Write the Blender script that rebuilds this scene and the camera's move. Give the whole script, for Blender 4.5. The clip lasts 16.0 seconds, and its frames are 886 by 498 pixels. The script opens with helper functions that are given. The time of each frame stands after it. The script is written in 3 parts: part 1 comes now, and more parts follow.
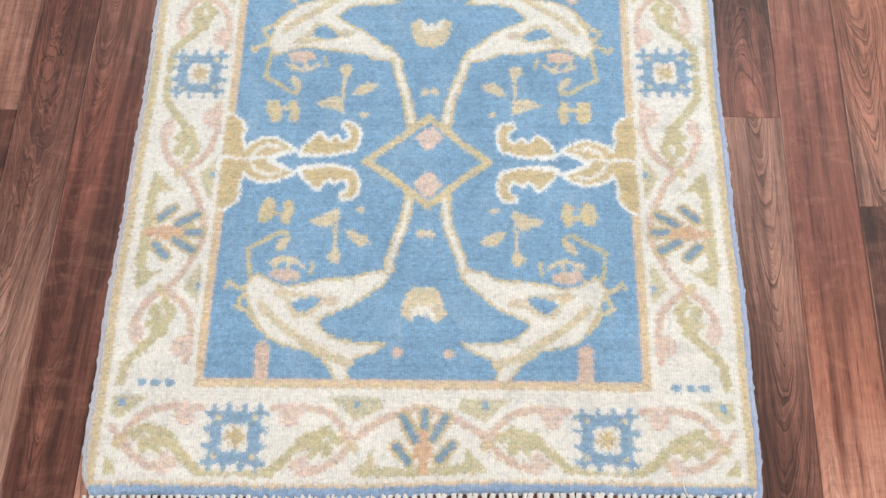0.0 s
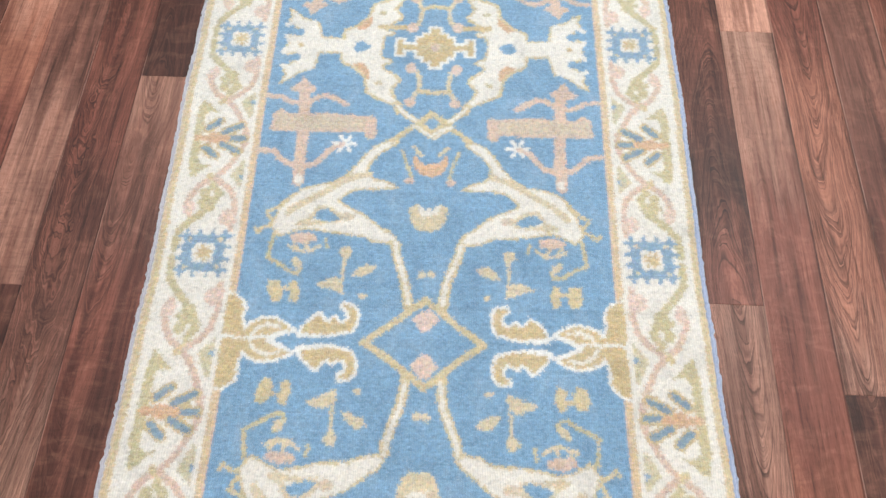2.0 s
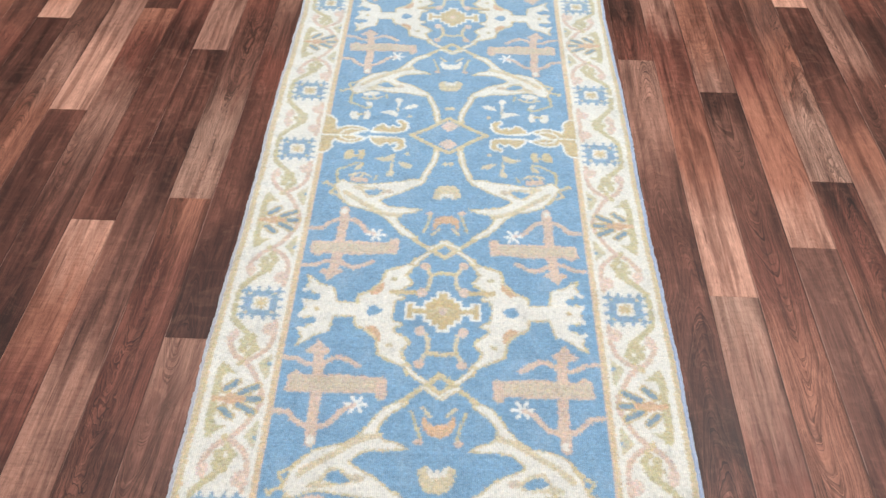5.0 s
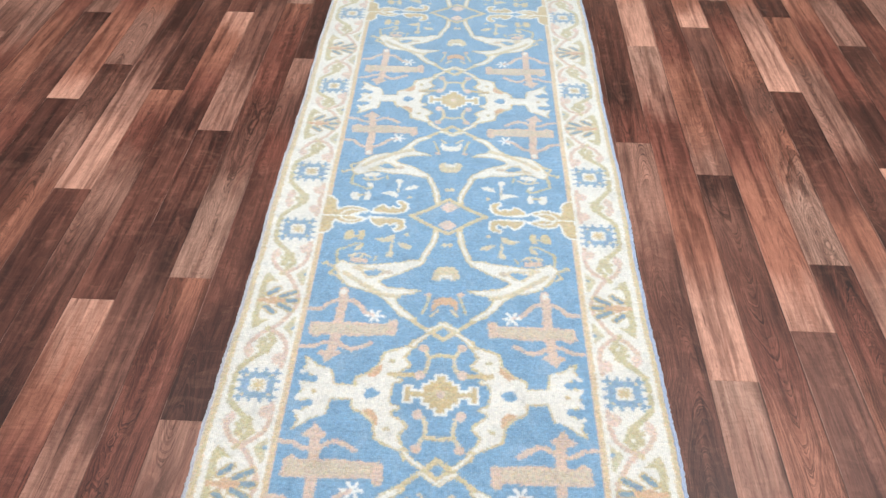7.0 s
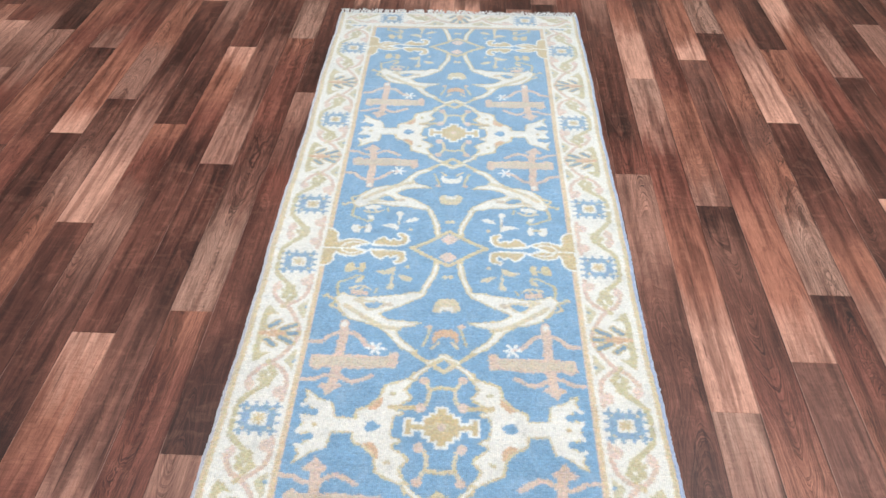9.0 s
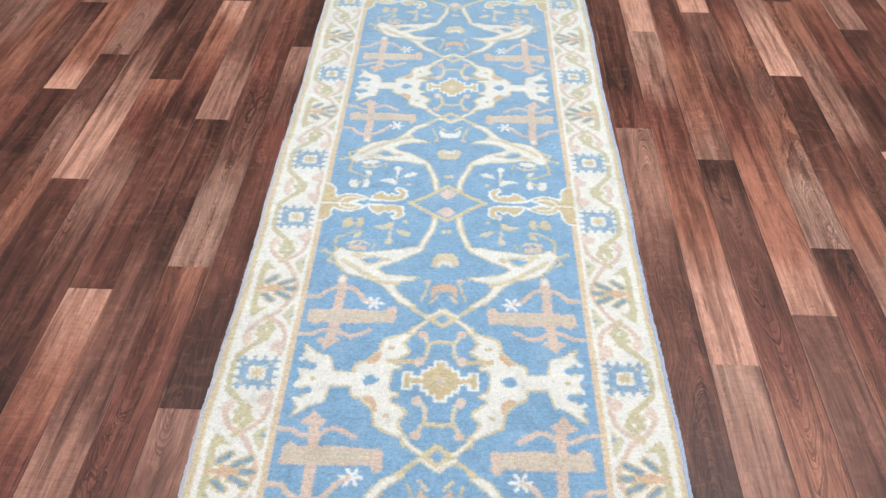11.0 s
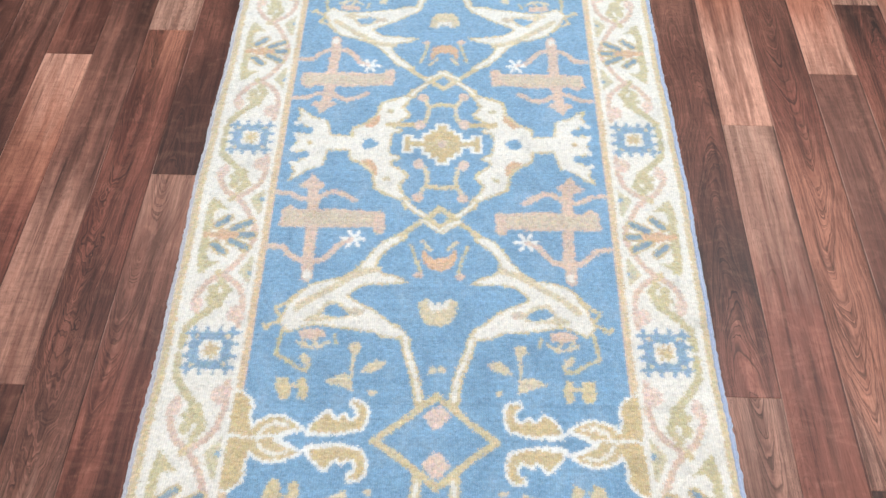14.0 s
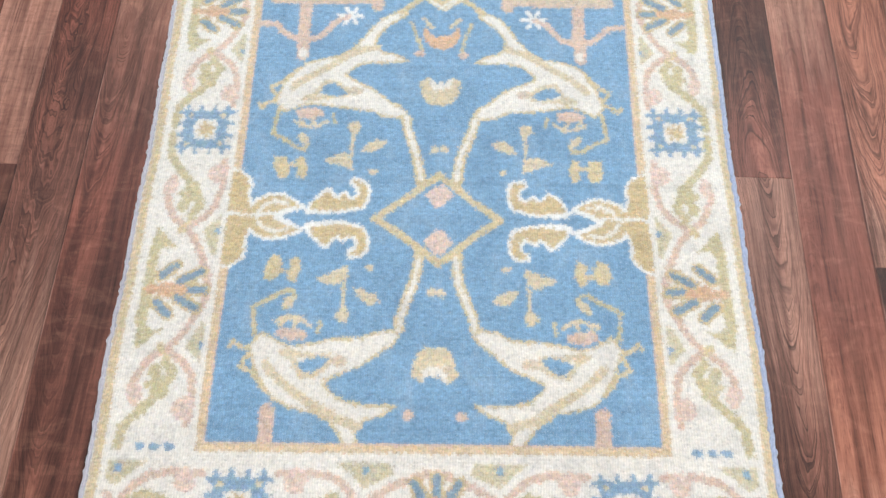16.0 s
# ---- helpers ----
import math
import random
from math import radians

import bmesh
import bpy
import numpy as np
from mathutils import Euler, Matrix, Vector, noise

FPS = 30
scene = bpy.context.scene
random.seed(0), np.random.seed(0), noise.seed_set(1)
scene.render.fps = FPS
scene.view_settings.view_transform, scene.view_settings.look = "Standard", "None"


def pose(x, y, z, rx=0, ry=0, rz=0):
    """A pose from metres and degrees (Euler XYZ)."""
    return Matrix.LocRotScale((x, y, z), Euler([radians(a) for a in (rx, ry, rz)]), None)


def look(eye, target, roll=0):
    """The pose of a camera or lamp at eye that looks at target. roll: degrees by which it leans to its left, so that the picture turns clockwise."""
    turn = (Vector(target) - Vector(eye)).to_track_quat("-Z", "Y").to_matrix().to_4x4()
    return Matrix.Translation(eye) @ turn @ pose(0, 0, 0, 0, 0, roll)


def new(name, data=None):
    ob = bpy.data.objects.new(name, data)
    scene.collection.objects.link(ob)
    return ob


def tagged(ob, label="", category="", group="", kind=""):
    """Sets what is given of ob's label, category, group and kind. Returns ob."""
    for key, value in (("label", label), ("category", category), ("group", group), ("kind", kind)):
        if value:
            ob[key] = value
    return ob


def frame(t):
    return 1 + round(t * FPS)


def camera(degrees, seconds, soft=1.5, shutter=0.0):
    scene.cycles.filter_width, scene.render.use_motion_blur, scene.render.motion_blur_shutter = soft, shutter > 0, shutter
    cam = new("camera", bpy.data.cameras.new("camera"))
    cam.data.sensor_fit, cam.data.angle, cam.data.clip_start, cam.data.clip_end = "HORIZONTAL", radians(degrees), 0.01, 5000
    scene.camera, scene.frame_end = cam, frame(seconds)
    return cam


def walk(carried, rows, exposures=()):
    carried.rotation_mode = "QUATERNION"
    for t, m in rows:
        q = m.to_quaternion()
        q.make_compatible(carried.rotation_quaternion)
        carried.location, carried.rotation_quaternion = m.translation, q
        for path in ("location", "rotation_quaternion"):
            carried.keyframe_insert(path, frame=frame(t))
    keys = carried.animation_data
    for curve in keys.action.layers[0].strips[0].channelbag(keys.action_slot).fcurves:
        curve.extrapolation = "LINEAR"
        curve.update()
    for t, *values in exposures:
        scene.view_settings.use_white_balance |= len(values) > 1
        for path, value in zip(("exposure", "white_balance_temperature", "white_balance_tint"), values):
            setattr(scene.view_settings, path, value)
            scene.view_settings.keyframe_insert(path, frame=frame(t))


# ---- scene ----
cam = camera(54.0, 16.0)
PATH = [
    (0, (0.063, -0.019, 1.041), (-0.001, 0.68, -0.832), -3.4),
    (0.5, (0.053, -0.005, 1.05), (0.021, 0.743, -0.805), -0.8),
    (1, (0.044, -0.008, 1.056), (0.018, 0.823, -0.764), 0.3),
    (1.5, (0.034, 0.007, 1.071), (0.013, 0.913, -0.712), 0.7),
    (2, (0.038, 0.018, 1.087), (0.014, 1.013, -0.648), 1.0),
    (2.5, (0.036, 0.017, 1.099), (0.001, 1.093, -0.587), 0.6),
    (3, (0.033, 0.021, 1.114), (0.002, 1.192, -0.507), 0.9),
    (3.5, (0.031, 0.021, 1.129), (0.002, 1.275, -0.429), 1.2),
    (4, (0.026, 0.017, 1.142), (0.006, 1.335, -0.362), 1.7),
    (4.5, (0.025, 0.016, 1.154), (-0.014, 1.388, -0.301), 0.9),
    (7, (0.032, 0.027, 1.18), (-0.024, 1.553, -0.112), 0.9),
    (7.5, (0.033, 0.024, 1.183), (-0.02, 1.576, -0.078), 0.9),
    (8, (0.035, 0.023, 1.186), (-0.022, 1.593, -0.053), 0.8),
    (8.5, (0.035, 0.024, 1.186), (-0.027, 1.595, -0.05), 0.6),
    (11, (0.039, 0.027, 1.165), (-0.022, 1.541, -0.14), 0.3),
    (11.5, (0.038, 0.025, 1.154), (-0.017, 1.501, -0.193), 0.2),
    (12, (0.034, 0.021, 1.141), (-0.01, 1.449, -0.259), 0.4),
    (12.5, (0.027, 0.02, 1.128), (-0.009, 1.384, -0.335), 0.5),
    (13, (0.021, 0.023, 1.114), (-0.009, 1.324, -0.405), 0.3),
    (13.5, (0.022, 0.025, 1.096), (0.008, 1.262, -0.476), 0.8),
    (14, (0.024, 0.021, 1.079), (-0.007, 1.199, -0.537), 0.3),
    (14.5, (0.032, 0.015, 1.062), (-0.009, 1.114, -0.608), -0.4),
    (15, (0.028, 0.007, 1.049), (0.003, 1.025, -0.672), 0.2),
    (15.5, (0.021, -0.01, 1.033), (-0.001, 0.939, -0.727), 0.2),
    (16, (0.025, -0.022, 1.012), (0.0, 0.824, -0.8), 0.2),
]
# the film's own balance drifts from warm to neutral, and it brightens a little towards the end
BALANCE = [(0, 0.0, 6720, 10), (2, 0.0, 6700, 10), (4.5, -0.06, 6720, 10), (7, 0.03, 6600, 10), (8.5, 0.0, 6520, 10),
           (12, 0.0, 6500, 10), (13.5, 0.04, 6520, 10), (14.5, 0.06, 6520, 10), (16, 0.04, 6520, 10)]
walk(cam, [(t, look(eye, target, roll)) for t, eye, target, roll in PATH], BALANCE)
WEST, NEAR, FAR = 11.0, 64.0, 97.0

# ---- light ----
world = bpy.data.worlds.new("world")
scene.world = world
world.use_nodes = True
wn = world.node_tree.nodes
sky = wn.new("ShaderNodeTexSky")
sky.sky_type, sky.sun_disc = "NISHITA", False
sky.sun_elevation, sky.sun_rotation = radians(38), radians(250)
wn["Background"].inputs["Strength"].default_value = 0.1
world.node_tree.links.new(sky.outputs[0], wn["Background"].inputs["Color"])


def area_lamp(name, m, w, h, watts, colour):
    data = bpy.data.lights.new(name, "AREA")
    data.shape, data.size, data.size_y, data.energy, data.color = "RECTANGLE", w, h, watts, colour
    ob = new(name, data)
    ob.matrix_world = m
    return ob


# added side light from the left, in the assumed west opening, unseen
area_lamp("window_daylight", pose(-2.96, 1.6, 1.55, 0, -90, 0), 1.5, 2.6, WEST, (0.95, 0.97, 1.0))
# added broad overhead lamps, unseen, over and behind the walk, tuned near and far
for lamp_y, watts, colour in ((-1.2, NEAR, (1.0, 0.955, 0.93)), (2.1, FAR, (0.91, 0.98, 1.0))):
    area_lamp("ceiling_lighting", pose(0.45, lamp_y, 2.66), 3.4, 1.5, watts, colour)


# ---- materials ----
def lin(hexa):
    c = [int(hexa[i:i + 2], 16) / 255 for i in (0, 2, 4)]
    return tuple(x / 12.92 if x <= 0.04045 else ((x + 0.055) / 1.055) ** 2.4 for x in c)


class Nodes:
    """A small helper to wire one node material."""

    def __init__(self, name):
        self.mat = bpy.data.materials.new(name)
        self.mat.use_nodes = True
        self.tree = self.mat.node_tree
        self.bsdf = self.tree.nodes["Principled BSDF"]

    def add(self, kind, **values):
        node = self.tree.nodes.new(kind)
        for key, value in values.items():
            setattr(node, key, value)
        return node

    def put(self, socket, value):
        if isinstance(value, bpy.types.NodeSocket):
            self.tree.links.new(value, socket)
        else:
            socket.default_value = value

    def math(self, op, a, b=0.0, c=0.0):
        n = self.add("ShaderNodeMath", operation=op)
        for s, v in zip(n.inputs, (a, b, c)):
            self.put(s, v)
        return n.outputs[0]

    def vmath(self, op, a, b):
        n = self.add("ShaderNodeVectorMath", operation=op)
        self.put(n.inputs[0], a)
        self.put(n.inputs[1], b)
        return n.outputs[0]

    def noise(self, vec, scale, detail=3.0, rough=0.55, distort=0.0):
        n = self.add("ShaderNodeTexNoise")
        self.put(n.inputs["Vector"], vec)
        n.inputs["Scale"].default_value, n.inputs["Detail"].default_value = scale, detail
        n.inputs["Roughness"].default_value, n.inputs["Distortion"].default_value = rough, distort
        return n.outputs["Fac"]

    def span(self, v, a, b, c, d):
        n = self.add("ShaderNodeMapRange")
        for s, x in zip(n.inputs, (v, a, b, c, d)):
            self.put(s, x)
        return n.outputs[0]

    def mix(self, fac, a, b, blend="MIX"):
        n = self.add("ShaderNodeMix", data_type="RGBA", blend_type=blend)
        self.put(n.inputs["Factor"], fac)
        self.put(n.inputs["A"], a)
        self.put(n.inputs["B"], b)
        return n.outputs["Result"]

    def bump(self, height, strength, distance):
        n = self.add("ShaderNodeBump")
        n.inputs["Strength"].default_value, n.inputs["Distance"].default_value = strength, distance
        self.put(n.inputs["Height"], height)
        self.put(self.bsdf.inputs["Normal"], n.outputs[0])


def grey(v):
    return (v, v, v, 1)


def wood_material(name, joined=False):
    """Printed laminate: tones that change along each strip, long grain, cathedral arches and a satin coat."""
    k = Nodes(name)
    geo = k.add("ShaderNodeNewGeometry")
    info = k.add("ShaderNodeObjectInfo")
    tex = k.add("ShaderNodeTexCoord")
    rnd = geo.outputs["Random Per Island"] if joined else info.outputs["Random"]
    comb = k.add("ShaderNodeCombineXYZ")
    k.put(comb.inputs[0], k.math("MULTIPLY", rnd, 37.0))
    k.put(comb.inputs[1], k.math("MULTIPLY", rnd, 91.0))
    k.put(comb.inputs[2], k.math("MULTIPLY", rnd, 13.0))
    p = k.vmath("ADD", geo.outputs["Position"], comb.outputs[0])
    warp = k.noise(k.vmath("MULTIPLY", p, (1.0, 0.5, 1.0)), 5.0, 2.0, 0.5)
    wob = k.noise(k.vmath("MULTIPLY", p, (1.0, 0.35, 1.0)), 22.0, 3.0, 0.6)
    flame = k.noise(k.vmath("MULTIPLY", p, (1.0, 0.10, 1.0)), 70.0, 3.0, 0.6, 0.3)
    off = k.math("MULTIPLY", k.math("SUBTRACT", k.math("FRACT", k.math("MULTIPLY", rnd, 7.0)), 0.5), 0.05)
    if joined:
        ramp = k.add("ShaderNodeValToRGB")
        drift = k.noise(k.vmath("MULTIPLY", p, (0.2, 1.0, 1.0)), 2.2, 1.0)
        k.put(ramp.inputs[0], k.math("ADD", rnd, k.math("SUBTRACT", drift, 0.5)))
        e = ramp.color_ramp.elements
        e[0].color, e[1].color = (*lin(TONES["d"]), 1), (*lin(TONES["l"]), 1)
        for at, tone in ((0.3, "m"), (0.55, "r"), (0.75, "g"), (0.88, "b")):
            e.new(at).color = (*lin(TONES[tone]), 1)
        base = ramp.outputs[0]
        across = off
        arch = 0.45
    else:
        sep = k.add("ShaderNodeSeparateXYZ")
        k.put(sep.inputs[0], tex.outputs["Object"])
        along = k.math("ADD", sep.outputs[1], k.math("MULTIPLY", k.math("SUBTRACT", warp, 0.5), 0.22))
        along = k.math("ADD", along, k.math("MULTIPLY", k.math("SUBTRACT", flame, 0.5), 0.20))
        base = None
        for n in range(STOPS):
            tone = k.add("ShaderNodeAttribute", attribute_type="OBJECT", attribute_name="tone_%d" % n).outputs["Color"]
            base = tone if base is None else k.mix(k.span(along, (n - 0.85) / (STOPS - 1), (n - 0.15) / (STOPS - 1), 0.0, 1.0), base, tone)
        across = k.math("ADD", k.math("SUBTRACT", sep.outputs[0], 0.0435), off)
        arch = k.add("ShaderNodeAttribute", attribute_type="OBJECT", attribute_name="arch").outputs["Fac"]
    sep2 = k.add("ShaderNodeSeparateXYZ")
    k.put(sep2.inputs[0], p)
    broad = k.noise(k.vmath("ADD", k.vmath("MULTIPLY", p, (1.0, 0.045, 1.0)), (0.0, 3.7, 1.3)), 48.0, 2.0, 0.5, 0.25)
    streak = k.noise(k.vmath("MULTIPLY", p, (1.0, 0.035, 1.0)), 190.0, 3.0, 0.65, 0.2)
    fine = k.noise(k.vmath("MULTIPLY", p, (1.0, 0.022, 1.0)), 520.0, 2.0, 0.6)
    pore = k.noise(k.vmath("MULTIPLY", p, (1.0, 0.07, 1.0)), 800.0, 1.0, 0.5)
    patch = k.noise(k.vmath("MULTIPLY", p, (1.0, 0.16, 1.0)), 24.0, 3.0, 0.6, 1.8)
    ripple = k.noise(k.vmath("MULTIPLY", p, (0.22, 1.0, 1.0)), 190.0, 2.0, 0.6, 0.8)
    shimmer = k.noise(k.vmath("MULTIPLY", p, (0.6, 1.0, 1.0)), 19.0, 3.0, 0.6, 2.2)
    # arches: parabolas along the strip, bent by slow noise; each ring darkens to a sharp late edge
    sign = k.math("SUBTRACT", k.math("MULTIPLY", k.math("GREATER_THAN", k.math("FRACT", k.math("MULTIPLY", rnd, 3.0)), 0.5), 2.0), 1.0)
    wx = k.math("ADD", across, k.math("MULTIPLY", k.math("SUBTRACT", warp, 0.5), 0.085))
    f = k.math("ADD", k.math("MULTIPLY", sep2.outputs[1], sign), k.math("MULTIPLY", k.math("MULTIPLY", wx, wx), 230.0))
    # the strongest figures run in waves
    wave = k.math("ADD", 0.11, k.math("MULTIPLY", k.math("MAXIMUM", k.math("SUBTRACT", arch, 0.9), 0.0), 2.0))
    f = k.math("ADD", f, k.math("MULTIPLY", wob, wave))
    rate = k.span(k.math("FRACT", k.math("MULTIPLY", rnd, 11.0)), 0.0, 1.0, 6.0, 11.0)
    uneven = k.add("ShaderNodeTexNoise", noise_dimensions="1D")
    k.put(uneven.inputs["W"], k.math("MULTIPLY", f, 9.0))
    ring = k.math("FRACT", k.math("ADD", k.math("MULTIPLY", f, rate), k.math("MULTIPLY", uneven.outputs["Fac"], 3.0)))
    late = k.math("POWER", ring, 2.6)
    late = k.math("MULTIPLY", late, k.span(ring, 0.94, 1.0, 1.0, 0.0))
    where = k.noise(k.vmath("MULTIPLY", p, (0.5, 0.5, 1.0)), 3.4, 1.0, 0.5)
    figure = k.math("MULTIPLY", k.math("MULTIPLY", late, arch), k.span(where, 0.36, 0.52, 0.35, 1.0))

    def shade(c, fac, tint):
        return k.mix(fac, c, k.mix(1.0, c, (*lin(tint), 1), "MULTIPLY"))

    def lift(c, fac, tint):
        return k.mix(fac, c, k.mix(1.0, c, (*lin(tint), 1), "ADD"))

    c = shade(base, k.span(broad, 0.38, 0.50, 0.60, 0.0), "8c706a")
    c = lift(c, k.span(broad, 0.52, 0.64, 0.0, 0.30), "5e3e32")
    c = shade(c, k.span(patch, 0.36, 0.48, 0.34, 0.0), "94766e")
    c = lift(c, k.span(patch, 0.54, 0.62, 0.0, 0.34), "6a463a")
    c = lift(c, k.math("MULTIPLY", k.span(shimmer, 0.52, 0.66, 0.0, 0.34), k.span(ripple, 0.35, 0.65, 0.6, 1.0)), "725547")
    c = shade(c, k.math("MULTIPLY", k.span(ripple, 0.36, 0.52, 0.26, 0.0), k.span(where, 0.45, 0.6, 1.0, 0.2)), "9a847e")
    c = shade(c, figure, "3c2620")
    c = lift(c, k.math("MULTIPLY", k.math("MULTIPLY", k.span(ring, 0.0, 0.35, 1.0, 0.0), arch), 0.22), "6a5044")
    c = shade(c, k.span(streak, 0.34, 0.54, 0.32, 0.0), "8c6c64")
    c = lift(c, k.span(streak, 0.58, 0.74, 0.0, 0.24), "6a4a3e")
    c = shade(c, k.span(streak, 0.29, 0.36, 0.65, 0.0), "705048")
    c = shade(c, k.span(fine, 0.35, 0.6, 0.28, 0.0), "a08880")
    c = shade(c, k.span(pore, 0.30, 0.42, 0.4, 0.0), "8a7066")
    vor = k.add("ShaderNodeTexVoronoi")
    k.put(vor.inputs["Vector"], k.vmath("MULTIPLY", p, (1.0, 0.45, 1.0)))
    vor.inputs["Scale"].default_value = 3.1
    c = k.mix(k.span(vor.outputs["Distance"], 0.012, 0.045, 0.6, 0.0), c, (*lin("3a211d"), 1))
    if not joined:
        # bright seam highlight of the bevel, painted pale along one long edge
        edge_glint = k.math("MULTIPLY", k.span(sep.outputs[0], 0.0005, 0.0017, 0.6, 0.0), k.span(wob, 0.45, 0.6, 0.1, 1.0))
        c = k.mix(edge_glint, c, (*lin("c0978a"), 1))
        c = shade(c, k.span(sep.outputs[0], 0.0846, 0.0862, 0.0, 0.65), "7a605a")
    k.put(k.bsdf.inputs["Base Color"], c)
    k.put(k.bsdf.inputs["Roughness"], k.span(streak, 0.3, 0.7, 0.50, 0.40))
    k.bsdf.inputs["Specular IOR Level"].default_value = 0.38
    k.bump(k.math("ADD", streak, k.math("MULTIPLY", fine, 0.4)), 0.12, 0.0006)
    return k.mat


def wool_material(name, colour=None):
    """Knotted wool: the dye of each knot, abrash in bands, and short fibres."""
    k = Nodes(name)
    geo = k.add("ShaderNodeNewGeometry")
    tex = k.add("ShaderNodeTexCoord")
    p = tex.outputs["Object"]
    if colour is None:
        at = k.add("ShaderNodeAttribute", attribute_name="dye")
        base = at.outputs["Color"]
    else:
        base = (*lin(colour), 1)
    rows = k.noise(k.vmath("MULTIPLY", p, (0.25, 1.0, 1.0)), 55.0, 3.0, 0.6)
    knot = k.noise(k.vmath("MULTIPLY", p, (1.0, 0.8, 1.0)), 330.0, 2.0, 0.6)
    fibre = k.noise(p, 900.0, 2.0, 0.6)
    spl = k.add("ShaderNodeSeparateXYZ")
    k.put(spl.inputs[0], p)
    sway = k.math("MULTIPLY", k.noise(p, 40.0, 2.0), 0.006)
    rib = k.math("SINE", k.math("MULTIPLY", k.math("ADD", spl.outputs[0], sway), 2 * math.pi / 0.0031))
    rib = k.math("MULTIPLY", k.span(rib, -1, 1, 0, 1), k.noise(k.vmath("MULTIPLY", p, (1.0, 0.35, 1.0)), 150.0, 1.0))
    cloud = k.noise(p, 9.0, 2.0, 0.5)
    c = k.mix(k.span(rows, 0.35, 0.65, 0.20, 0.0), base, k.mix(1.0, base, (*lin("cfd3d8"), 1), "MULTIPLY"))
    c = k.mix(k.span(cloud, 0.35, 0.65, 0.14, 0.0), c, k.mix(1.0, c, (*lin("d6d2cc"), 1), "MULTIPLY"))
    # worn and brushed pile: soft light and dark drifts, and single darker knots
    drift = k.noise(k.vmath("MULTIPLY", p, (1.0, 0.6, 1.0)), 26.0, 4.0, 0.65, 0.5)
    c = k.mix(k.span(drift, 0.52, 0.74, 0.0, 0.11), c, (0.80, 0.82, 0.84, 1))
    c = k.mix(k.span(drift, 0.30, 0.48, 0.32, 0.0), c, k.mix(1.0, c, (*lin("c6cbd2"), 1), "MULTIPLY"))
    speck = k.noise(k.vmath("MULTIPLY", p, (1.0, 0.7, 1.0)), 230.0, 2.0, 0.7)
    c = k.mix(k.span(speck, 0.30, 0.46, 0.32, 0.0), c, k.mix(1.0, c, (*lin("a9b0b8"), 1), "MULTIPLY"))
    # shade in knot pits and rib grooves, put into the colour where the bump dips
    c = k.mix(k.span(knot, 0.36, 0.62, 0.20, 0.0), c, k.mix(1.0, c, (*lin("c0c0c0"), 1), "MULTIPLY"))
    c = k.mix(k.span(rib, 0.05, 0.45, 0.20, 0.0), c, k.mix(1.0, c, (*lin("bcc0c4"), 1), "MULTIPLY"))
    # sparkle on the fibres, painted as near-white flecks
    c = k.mix(k.span(fibre, 0.56, 0.75, 0.0, 0.30), c, (0.9, 0.9, 0.9, 1))
    k.put(k.bsdf.inputs["Base Color"], c)
    k.bsdf.inputs["Roughness"].default_value = 0.95
    k.bsdf.inputs["Specular IOR Level"].default_value = 0.1
    k.bsdf.inputs["Sheen Weight"].default_value = 1.0
    k.bsdf.inputs["Sheen Tint"].default_value = (0.86, 0.96, 1.0, 1)
    k.bsdf.inputs["Sheen Roughness"].default_value = 0.5
    k.bump(k.math("ADD", k.math("ADD", knot, k.math("MULTIPLY", rib, 0.7)), k.math("MULTIPLY", fibre, 0.7)), 0.28, 0.0012)
    return k.mat


def plain_material(name, hexa, rough=0.8, scale=30.0):
    k = Nodes(name)
    geo = k.add("ShaderNodeNewGeometry")
    n = k.noise(geo.outputs["Position"], scale, 4.0)
    base = (*lin(hexa), 1)
    k.put(k.bsdf.inputs["Base Color"], k.mix(k.span(n, 0.3, 0.7, 0.12, 0.0), base, k.mix(1.0, base, grey(0.6), "MULTIPLY")))
    k.bsdf.inputs["Roughness"].default_value = rough
    k.bump(n, 0.1, 0.001)
    return k.mat


# tones of the floor strips: dark, mid brown, red, orange brown, pale, pale grey brown, grey brown, light
TONES = {"d": "4f2c25", "m": "6a4036", "r": "804b3f", "o": "a26a57", "p": "b28b7b", "b": "a57a6b", "g": "785045", "l": "d3a08c"}
STOPS = 7
WOOD = wood_material("laminate_wood")
WOOD_FAR = wood_material("laminate_wood_joined", True)
WOOL = wool_material("knotted_wool")
EDGE_WOOL = {-1: wool_material("selvedge_wool_pale", "bdbdca"), 1: wool_material("selvedge_wool_blue", "a9b8d8")}
COTTON = wool_material("cotton_fringe", "efe9e4")
BACK = plain_material("woven_backing", "cfc5b4", 0.95, 200)
WALL_PAINT = plain_material("wall_paint", "e4e0d8", 0.85, 12)
CEILING_PAINT = plain_material("ceiling_paint", "eeeeec", 0.9, 12)
JOINT = plain_material("joint_dark", "3a221c", 0.8, 60)


# ---- mesh helpers ----
def mesh_of(name, bm, material):
    me = bpy.data.meshes.new(name)
    bm.to_mesh(me)
    bm.free()
    me.materials.append(material)
    return me


def box(bm, x0, x1, y0, y1, z0, z1):
    m = Matrix.LocRotScale(((x0 + x1) / 2, (y0 + y1) / 2, (z0 + z1) / 2), None, (x1 - x0, y1 - y0, z1 - z0))
    return bmesh.ops.create_cube(bm, size=1, matrix=m)["verts"]


def part(name, bm, material, parent=None, label=""):
    ob = new(name, mesh_of(name, bm, material))
    ob.parent = parent
    return tagged(ob, label)


# ---- room shell ----
X0, X1, Y0, Y1, TOP = -3.0, 3.0, -3.0, 6.0, 2.7


